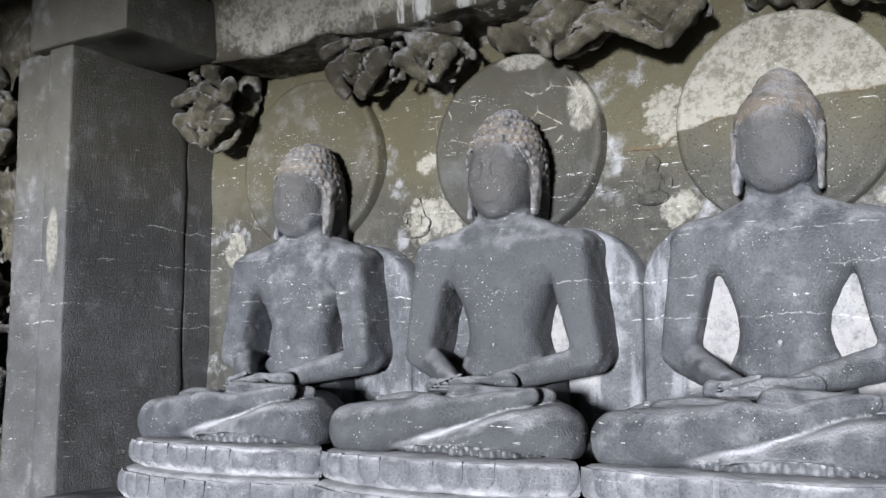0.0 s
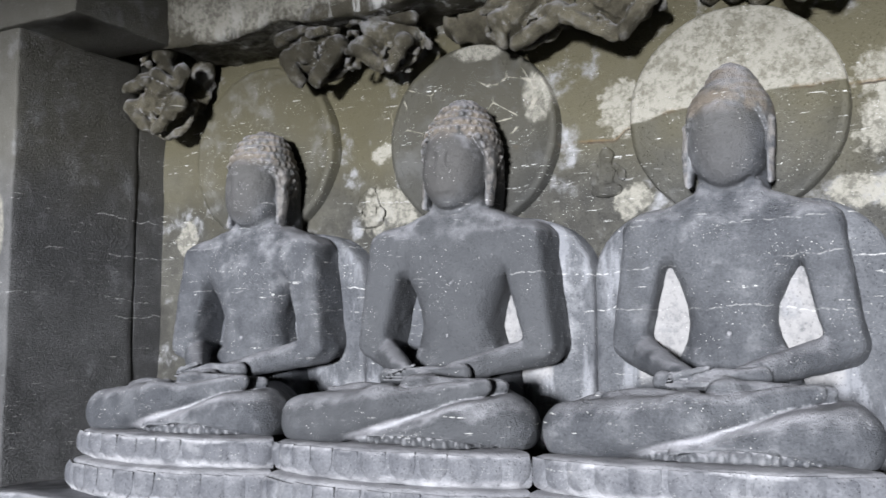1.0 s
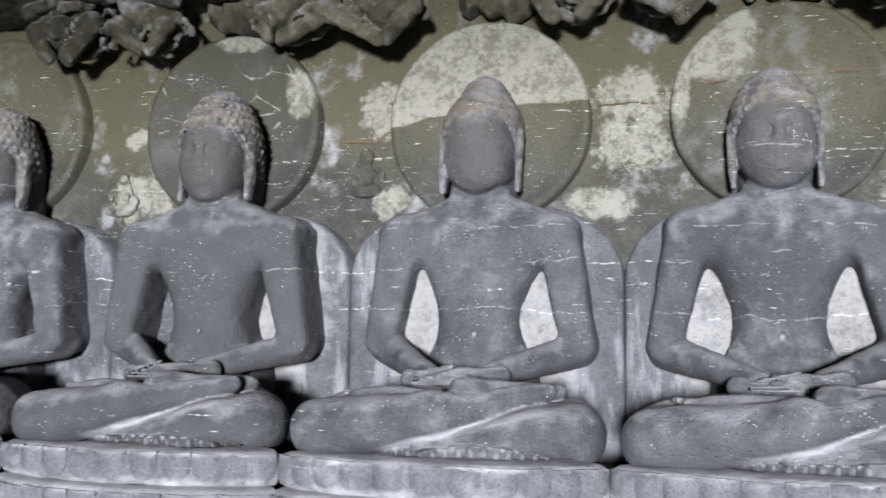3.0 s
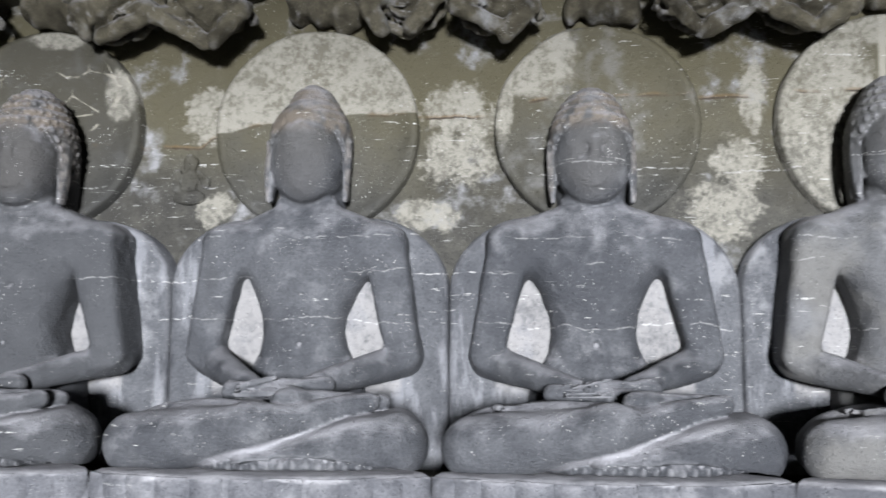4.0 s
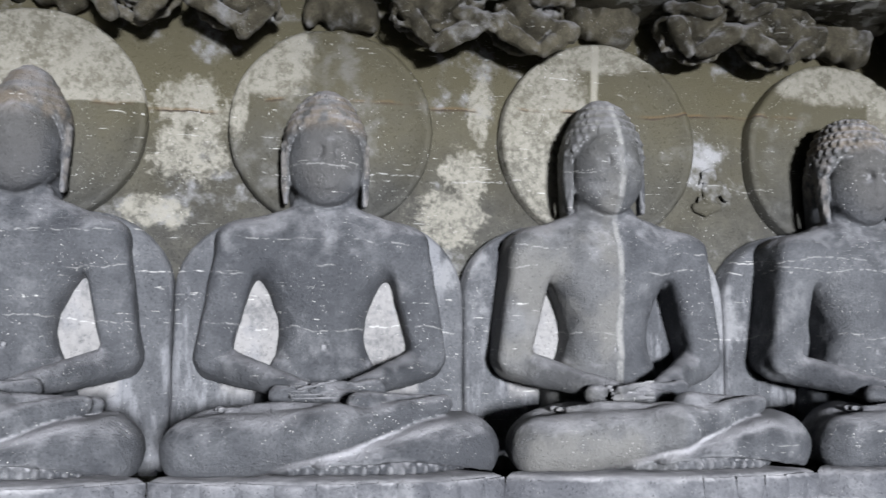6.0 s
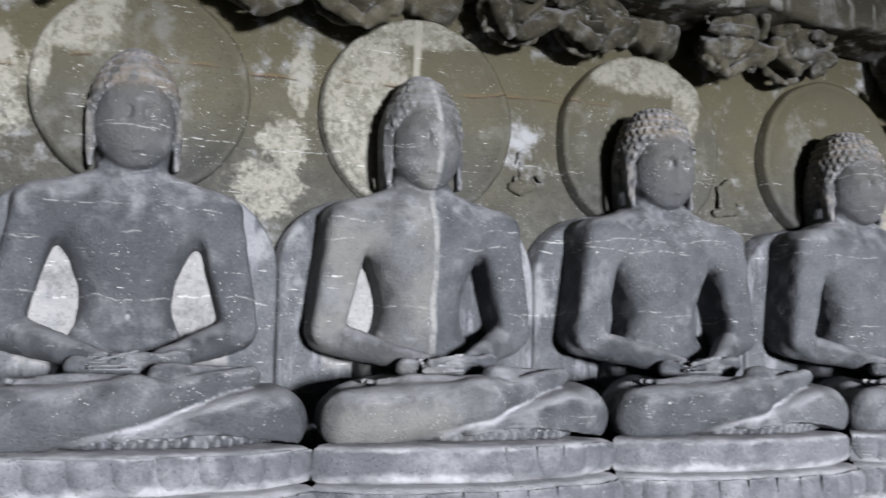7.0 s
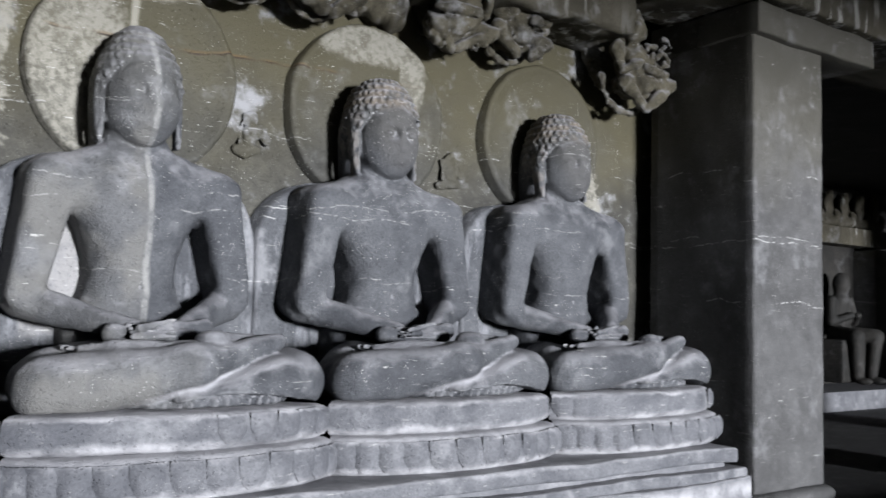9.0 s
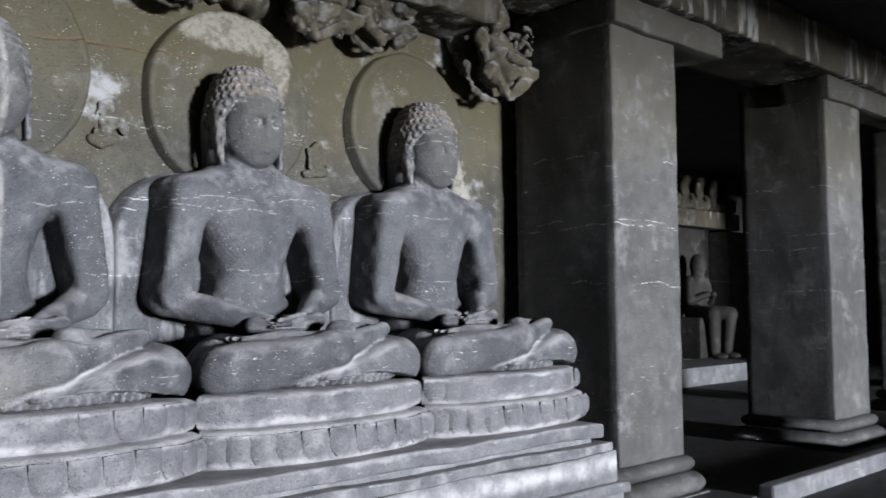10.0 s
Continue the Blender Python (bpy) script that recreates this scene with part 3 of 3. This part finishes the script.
        ankle = join(capsule(g, (0.1, -1.0, 0.235), (0.44, -0.84, 0.235), 0.062, 0.04), ellipsoid(g, (0.13, -1.0, 0.235), (0.075, 0.07, 0.055)), 0.03)
        legs = crease(legs, ankle, 0.009)
        rise = 0.05 * np.clip(1 - ((x - 0.2) / 0.4) ** 2, 0, 1)
        legs = np.maximum(legs, rise - z)
        robe = np.maximum(ellipsoid(g, (0.1, -0.84, 0.02), (0.44, 0.25, 0.06)) - 0.0025 * np.cos(x * 130 + 30 * y), -z)
        legs = np.minimum(legs, robe)
        out = crease(body, legs, 0.012)
        hand = join(capsule(g, (-0.19, -0.73, 0.275), (0.1, -0.82, 0.268), 0.046, 0.034), capsule(g, (0.19, -0.72, 0.298), (-0.06, -0.8, 0.302), 0.044, 0.028), 0.006)
        for j in range(4):
            hand = crease(hand, capsule(g, (0.02, -0.79 - 0.02 * j, 0.312 - 0.014 * j), (-0.15, -0.775 - 0.022 * j, 0.308 - 0.014 * j), 0.014, 0.011), 0.003)
        hand = crease(hand, capsule(g, (-0.12, -0.83, 0.3), (0.02, -0.85, 0.335), 0.015, 0.012), 0.003)
        out = crease(out, hand, 0.008)
        return out + wobble(g, seed) + wobble(g, seed + 5, 0.0025, 41.0)
    return fn


STATUES = [
    (0.455, 0.15, 0.02, 0.015, (0.12, 1.53, 0.105), 1.325, "small-faced seated basalt statue with arms resting in its lap"),
    (0.46, 0.15, 0.03, 0.016, (0.115, 1.545, 0.105), 1.335, "seated basalt statue with darkened flaking head beside a cracked halo"),
    (0.455, 0.0, -0.09, 0.005, (0.1, 1.575, 0.115), 1.355, "seated basalt statue with smooth worn face under a cream halo"),
    (0.475, 0.35, -0.09, 0.009, (0.11, 1.54, 0.11), 1.335, "seated basalt statue with faint face and scratched chest"),
    (0.46, 0.4, 0.0, 0.01, (0.115, 1.545, 0.105), 1.335, "seated basalt statue with a pale run down its face and chest"),
    (0.46, 1.0, 0.03, 0.018, (0.13, 1.515, 0.1), 1.32, "seated basalt statue with knobbly hair and clear face"),
    (0.45, 0.6, 0.03, 0.018, (0.125, 1.515, 0.1), 1.32, "seated basalt statue with brown knobbly hair near a pillar"),
]
for i, (elbow, features, deep, curls, crown, face_z, label) in enumerate(STATUES):
    ob = solid("buddha_statue", figure(elbow, features, deep, 1.7 * i, curls, crown, face_z), (-0.68, -1.26, -0.02), (0.68, -0.08, 1.73), 0.0115, M_SPLIT if i == 4 else M_STATUE, 1)
    ob.matrix_basis = pose(BX[i], WALL_Y, BASE)
    tagged(ob, label, "statue", "statues along the wall")


# ---- halos and slabs carved behind the statues ----
def halo_bm(cx, cz, r, y0, y1, seed):
    bm = bmesh.new()
    n = 96
    rings = []
    for rr, y in ((r, y1), (r, y0 + 0.012), (r - 0.01, y0), (r - 0.035, y0 - 0.006), (r - 0.05, y0 + 0.008), (r * 0.7, y0 + 0.012), (r * 0.4, y0 + 0.014)):
        ring = []
        for j in range(n):
            a = 2 * math.pi * j / n
            chip = 1 + 0.012 * noise.noise(Vector((4 * math.cos(a), 4 * math.sin(a), seed * 7.3))) + 0.006 * noise.noise(Vector((15 * math.cos(a), 15 * math.sin(a), seed)))
            ring.append(bm.verts.new((cx + rr * chip * math.cos(a), y, cz + rr * chip * math.sin(a))))
        rings.append(ring)
    for a, b in zip(rings, rings[1:]):
        for j in range(n):
            bm.faces.new((a[j], b[j], b[(j + 1) % n], a[(j + 1) % n])).smooth = True
    bm.faces.new(rings[-1][::-1])
    bmesh.ops.recalc_face_normals(bm, faces=bm.faces[:])
    return bm


HALOS = [(-2.09, 2.55, 0.53, "plain olive-grey"), (-0.69, 2.5, 0.5, "cracked grey, white-patched"), (0.67, 2.47, 0.5, "cream-plastered grey"), (2.0, 2.475, 0.485, "half cream, half olive"),
         (3.32, 2.475, 0.51, "cream-stained"), (4.62, 2.45, 0.51, "dark grey, pale-topped"), (5.93, 2.47, 0.5, "dark olive-grey")]
for i, (cx, cz, r, look_of) in enumerate(HALOS):
    thing("halo", halo_bm(cx, cz, r * 0.985, 5.03, 5.24, i), M_HALO, look_of + " round stone halo carved on the wall", "halo", "", "halos behind the statues")


def slab_bm(cx, seed):
    """A throne back with round shoulders."""
    pts = []
    for j in range(9):
        a = math.pi / 2 * j / 8
        pts.append((0.297 + 0.35 * math.cos(a), 1.69 + 0.34 * math.sin(a)))
    side = [(0.647, z) for z in np.linspace(0.9, 1.66, 9)] + pts
    outline = [(x, z) for x, z in side] + [(-x, z) for x, z in side[::-1]]
    bm = bmesh.new()
    rings = []
    for inset, y in ((0.0, 5.24), (0.0, 4.965), (0.012, 4.948), (0.03, 4.944)):
        ring = []
        for x, z in outline:
            q = noise.noise(Vector((3 * x + seed * 9, 3 * z, seed))) * 0.008
            ring.append(bm.verts.new((cx + (abs(x) - inset + q) * (1 if x > 0 else -1), y, z - inset * (z > 1.7) + q)))
        rings.append(ring)
    n = len(outline)
    for a, b in zip(rings, rings[1:]):
        for j in range(n):
            bm.faces.new((a[j], a[(j + 1) % n], b[(j + 1) % n], b[j])).smooth = True
    bm.faces.new(rings[-1])
    bmesh.ops.recalc_face_normals(bm, faces=bm.faces[:])
    return bm


for i, bx in enumerate(BX):
    thing("throne_back", slab_bm(bx, i), M_SLAB, "round-shouldered basalt throne back with pale lime runs", "throne back", "", "throne backs")


# ---- lotus pedestals on a moulded bench ----
def plan(u, half, front, bulge):
    """A point on a pedestal's bowed front, u from -1 to 1, and its heading."""
    a = u * 1.25
    return half * math.sin(a) / math.sin(1.25), front - bulge * (math.cos(a) - math.cos(1.25)) / (1 - math.cos(1.25))


def tier_bm(half, front, bulge, z0, z1, seed, lip=0.02):
    bm = bmesh.new()
    n = 40
    rings = []
    h = z1 - z0
    for f, inset in ((0.0, 0.03), (0.1, 0.008), (0.25, 0.0), (0.6, 0.002), (0.8, 0.012 - lip), (0.92, 0.02 - lip), (1.0, 0.045 - lip), (1.0, 0.3)):
        ring = []
        for j in range(n + 1):
            x, y = plan(-1 + 2 * j / n, half - inset, front + inset, bulge)
            q = 0.008 * noise.noise(Vector((6 * x + seed * 5, f * 3, seed)))
            ring.append(bm.verts.new((x, y + q, z0 + h * f + q * 0.6)))
        rings.append(ring)
    for a, b in zip(rings, rings[1:]):
        for j in range(n):
            bm.faces.new((a[j], a[j + 1], b[j + 1], b[j])).smooth = True
    return bm


def petal_mesh(name, w, h, up):
    """A rounded lotus petal, bulging towards the viewer."""
    bm = bmesh.new()
    cols, rows = 6, 5
    grid = []
    for r in range(rows + 1):
        v = r / rows
        line = []
        for c in range(cols + 1):
            u = -1 + 2 * c / cols
            wide = w / 2 * (1.0 if v < 0.4 else math.sqrt(max(0.02, 1 - ((v - 0.4) / 0.62) ** 2)) * 0.85 + 0.15)
            out = 0.024 * (1 - u * u) ** 0.7 * (1 - (2 * v - 1) ** 4)
            line.append(bm.verts.new((u * wide, -out, h * v * (1 if up else -1) + (0 if up else h))))
        grid.append(line)
    for r in range(rows):
        for c in range(cols):
            bm.faces.new((grid[r][c], grid[r][c + 1], grid[r + 1][c + 1], grid[r + 1][c])).smooth = True
    bmesh.ops.recalc_face_normals(bm, faces=bm.faces[:])
    me = bpy.data.meshes.new(name)
    bm.to_mesh(me)
    bm.free()
    me.materials.append(M_LEDGE)
    return me


PETAL_LOW, PETAL_TOP = petal_mesh("petal", 0.122, 0.128, False), petal_mesh("petal", 0.128, 0.112, False)


def petals(root, me, count, half, front, bulge, z, skip=()):
    for j in range(count):
        if j in skip:
            continue
        u = -0.93 + 1.86 * (j + 0.5) / count
        (x0, y0), (x1, y1) = plan(u - 0.02, half, front, bulge), plan(u + 0.02, half, front, bulge)
        ob = new("petal", me)
        ob.parent = root
        ob.matrix_basis = pose((x0 + x1) / 2, (y0 + y1) / 2, z + random.uniform(-0.003, 0.003), 0, random.uniform(-3, 3), math.degrees(math.atan2(y1 - y0, x1 - x0))) @ Matrix.Diagonal((random.uniform(0.92, 1.05), 1, 1, 1))


for i, bx in enumerate(BX):
    root = tagged(new("lotus_pedestal"), "worn two-tier basalt lotus pedestal with carved petals", "pedestal", "pedestals on the bench")
    root.matrix_basis = pose(bx, 0, 0)
    part("upper_tier", tier_bm(0.65, 4.2, 0.16, 0.83, 0.972, i, 0.008), M_LEDGE, root)
    part("lower_tier", tier_bm(0.672, 4.16, 0.2, 0.665, 0.832, i + 9, 0.005), M_LEDGE, root)
    petals(root, PETAL_LOW, 12, 0.67, 4.16, 0.2, 0.685)
    if i != 5:
        petals(root, PETAL_TOP, 11, 0.647, 4.2, 0.16, 0.85, () if i < 4 else (0, 1, 2, 3, 4, 5) if i == 4 else (2, 3, 4, 5, 6, 7, 8, 9))

root = tagged(new("bench"), "long moulded basalt bench with pale worn bands", "bench")
X0, X1 = -2.95, 6.34
part("ledge", box_bm(X0, X1, 3.87, 5.2, 0.59, 0.668, 0.018, 0.12, 0.012, 1), M_LEDGE, root)
part("neck", box_bm(X0, X1 - 0.05, 3.93, 5.2, 0.555, 0.595, 0.0), M_LEDGE, root)
part("band", box_bm(X0, X1 + 0.05, 3.85, 5.2, 0.5, 0.56, 0.014, 0.12, 0.012, 2), M_LEDGE, root)
part("lower_band", box_bm(X0, X1 + 0.06, 3.83, 5.2, 0.33, 0.505, 0.012, 0.12, 0.012, 3), M_LEDGE, root, "pale lime-washed band")
part("foot_moulding", box_bm(X0, X1 + 0.12, 3.78, 5.2, 0.27, 0.335, 0.025, 0.12, 0.012, 4), M_LEDGE, root)
part("plinth", box_bm(X0, X1 + 0.1, 3.82, 5.2, 0.0, 0.275, 0.01, 0.12, 0.012, 5), M_LEDGE, root)


# ---- flying figures and scrolls above the halos ----
def flyer(seed, half, face):
    """One plump figure that leans forward, with bent limbs and a trailing scroll; face: the side it turns to."""
    rnd = random.Random(seed)
    top = 0.3 + rnd.uniform(-0.03, 0.04)
    lean = face * rnd.uniform(0.02, 0.07)
    balls = [((lean, -0.27, top), (0.078, 0.08, 0.095)), ((lean * 0.5, -0.22, top - 0.2), (0.12, 0.11, 0.15)), ((-lean, -0.17, top - 0.3), (0.16, 0.14, 0.11)),
             ((0, 0.03, top - 0.06), (half * 0.8, 0.09, 0.28)), ((lean, -0.25, top + 0.07), (0.06, 0.07, 0.07))]
    rods = []
    for s in (-1, 1):
        sh = (lean + s * 0.11, -0.22, top - 0.12)
        el = (s * rnd.uniform(0.15, half), -0.26, top - rnd.uniform(0.18, 0.27))
        wr = (lean + s * rnd.uniform(0.0, 0.1), -0.33, top - rnd.uniform(0.14, 0.26))
        rods += [(sh, el, 0.05, 0.044), (el, wr, 0.044, 0.034)]
        kn = (s * rnd.uniform(0.13, half), -0.27, top - rnd.uniform(0.3, 0.36))
        ft = (s * rnd.uniform(0.0, 0.08) - face * 0.05, -0.24, top - rnd.uniform(0.42, 0.47))
        rods += [((s * 0.05, -0.2, top - 0.3), kn, 0.07, 0.06), (kn, ft, 0.056, 0.042)]
    # a scroll that trails away from the face
    sx, sz, sr = -face * half * 0.7, -0.06, 0.085
    for j in range(7):
        a0, a1, f0, f1 = j * 0.8, (j + 1) * 0.8, 1 - 0.11 * j, 1 - 0.11 * (j + 1)
        rods.append(((sx + sr * f0 * math.cos(a0), -0.17, sz + sr * f0 * math.sin(a0)), (sx + sr * f1 * math.cos(a1), -0.18, sz + sr * f1 * math.sin(a1)), 0.03, 0.027))

    # plump curls between the limbs
    for n in range(4):
        qx, qz, qr = rnd.uniform(-half, half), top - rnd.uniform(0.02, 0.42), rnd.uniform(0.045, 0.075)
        turn = rnd.choice((-1, 1))
        for j in range(6):
            a0, a1, f0, f1 = n + turn * j * 0.9, n + turn * (j + 1) * 0.9, 1 - 0.13 * j, 1 - 0.13 * (j + 1)
            rods.append(((qx + qr * f0 * math.cos(a0), -0.25, qz + qr * f0 * math.sin(a0)), (qx + qr * f1 * math.cos(a1), -0.27, qz + qr * f1 * math.sin(a1)), 0.026, 0.022))

    # swags that hang below
    for rr, tube, y in ((half * 0.8, 0.03, -0.13), (half * 0.5, 0.026, -0.22)):
        for j in range(8):
            a0, a1 = math.pi * (1 + j / 8), math.pi * (1 + (j + 1) / 8)
            rods.append(((rr * math.cos(a0), y, 0.02 + rr * 0.9 * math.sin(a0)), (rr * math.cos(a1), y, 0.02 + rr * 0.9 * math.sin(a1)), tube, tube))

    def fn(g):
        out = np.full_like(g[0], 1.0)
        for c, r in balls:
            out = join(out, ellipsoid(g, c, r), 0.02)
        for a, b, ra, rb in rods:
            out = crease(out, capsule(g, a, b, ra, rb), 0.007)
        return out + wobble(g, seed, 0.01, 19.0) + wobble(g, seed + 2, 0.009, 48.0)
    return fn


CLUSTERS = [(-1.33, 0.46, 3.04), (-0.06, 0.43, 3.03), (1.32, 0.38, 3.02), (2.68, 0.42, 3.01), (3.98, 0.4, 3.01), (5.3, 0.42, 3.02)]
PERCHES = [(cx + side * half * 0.5, half * 0.5, cz, -side, 5.06) for cx, half, cz in CLUSTERS for side in (-1, 1)] + [(-2.68, 0.24, 2.84, 1, 5.0), (6.5, 0.28, 2.9, -1, 5.0), (-3.8, 0.22, 2.75, 1, 4.3), (-3.85, 0.22, 1.75, -1, 4.3), (-3.8, 0.22, 1.1, 1, 4.3)]
for i, (cx, half, cz, face, y) in enumerate(PERCHES):
    ob = solid("flying_figure", flyer(11 + i, half, face), (-half - 0.14, -0.42, -0.26), (half + 0.14, 0.12, 0.5), 0.0125, M_ROUGH)
    ob.matrix_basis = pose(cx, y, cz)
    tagged(ob, "weathered dark flying figure carved in relief under the lintel", "carving", "carved figures under the lintel")


def boss(seed):
    def fn(g):
        x, y, z = g
        out = join(ellipsoid(g, (0, 0, 0.08), (0.13, 0.12, 0.17)), ellipsoid(g, (0.1, -0.02, 0.0), (0.09, 0.1, 0.1)), 0.03)
        out = join(out, ellipsoid(g, (-0.11, 0, 0.06), (0.07, 0.1, 0.12)), 0.02)
        return out + wobble(g, seed, 0.02, 17.0) + 0.008 * np.sin(60 * x + seed) * np.sin(20 * z)
    return fn


for i, (cx, cz, r, look_of) in enumerate(HALOS[1:6]):
    ob = solid("boss", boss(i * 2.1), (-0.25, -0.18, -0.16), (0.25, 0.14, 0.32), 0.014, M_ROUGH)
    ob.matrix_basis = pose(cx + 0.02, 5.06, cz + r + 0.09)
    tagged(ob, "worn carved knob at the crown of a halo", "carving", "knobs over the halos")


# ---- small worn attendants on the wall ----
def attendant(seed):
    def fn(g):
        x, y, z = g
        out = ellipsoid(g, (0, 0, 0.14), (0.05, 0.05, 0.09))
        out = join(out, ellipsoid(g, (0.01, -0.02, 0.235), (0.042, 0.045, 0.05)), 0.03)
        out = join(out, ellipsoid(g, (0, -0.01, 0.04), (0.1, 0.06, 0.04)), 0.02)
        out = join(out, capsule(g, (0.05, -0.02, 0.2), (0.1, -0.04, 0.1), 0.018), 0.01)
        out = join(out, capsule(g, (-0.05, -0.02, 0.2), (-0.06, -0.05, 0.08), 0.018), 0.01)
        return out + wobble(g, seed, 0.02, 24.0)
    return fn


for i, (cx, cz) in enumerate(((-1.36, 2.06), (0.03, 2.13), (3.93, 2.15), (5.22, 2.1))):
    ob = solid("attendant_relief", attendant(i * 1.3), (-0.14, -0.12, -0.04), (0.16, 0.07, 0.34), 0.009, M_WALL)
    ob.matrix_basis = pose(cx, 5.1, cz) @ Matrix.Diagonal((0.95, 0.4, 0.8, 1) if cx < 6 else (1.1, 1.3, 1.2, 1))
    tagged(ob, "small worn seated figure in relief on the wall", "relief", "small reliefs between halos")


# ---- the dim chamber beyond the pillars ----
def far_figure(g):
    x, y, z = g
    sg = (np.abs(x), y, z)
    out = join(ellipsoid(g, (0, -0.3, 1.55), (0.24, 0.18, 0.36)), ellipsoid(g, (0, -0.32, 2.02), (0.14, 0.15, 0.2)), 0.05)
    out = join(out, capsule(sg, (0.27, -0.3, 1.75), (0.34, -0.34, 1.4), 0.08), 0.03)
    out = join(out, capsule(sg, (0.34, -0.34, 1.38), (0.1, -0.55, 1.5), 0.06), 0.03)
    out = join(out, capsule(sg, (0.15, -0.3, 1.2), (0.3, -0.75, 1.15), 0.13), 0.04)
    out = join(out, capsule(sg, (0.3, -0.75, 1.12), (0.22, -0.72, 0.5), 0.11, 0.08), 0.03)
    out = join(out, ellipsoid(sg, (0.22, -0.82, 0.44), (0.08, 0.15, 0.06)), 0.02)
    seat = np.maximum(np.maximum(np.abs(x) - 0.48, np.abs(y + 0.28) - 0.34), np.abs(z - 0.75) - 0.35)
    return join(out, seat, 0.02)


# The chamber's dimness is painted on: this statue takes the near-black rock.
ob = solid("seated_statue", far_figure, (-0.6, -1.05, 0.3), (0.6, 0.1, 2.35), 0.025, M_SHADE)
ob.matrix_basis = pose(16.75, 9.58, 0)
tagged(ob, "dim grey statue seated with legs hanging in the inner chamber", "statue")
thing("dais", box_bm(14.0, 18.1, 8.4, 9.6, 0.03, 0.34, 0.02), M_LEDGE, "pale stone dais in the inner chamber", "dais")
thing("inner_pier", box_bm(17.75, 19.2, 9.2, 9.6, 0.03, 2.66, 0.02), M_PILLAR, "grey stone pier beside the far statue", "pier")
frieze = thing("frieze", box_bm(14.5, 18.3, 9.25, 9.6, 2.7, 3.0, 0.02), M_LINTEL, "yellowish carved frieze with small seated figures", "frieze")
mini = None
for j in range(8):
    ob = solid("small_figure", attendant(j), (-0.14, -0.12, -0.04), (0.16, 0.07, 0.34), 0.02, M_LINTEL) if mini is None else new("small_figure", mini)
    mini = ob.data
    ob.parent = frieze
    ob.matrix_basis = pose(14.7 + 0.5 * j, 9.5, 3.0) @ Matrix.Scale(2.2, 4)
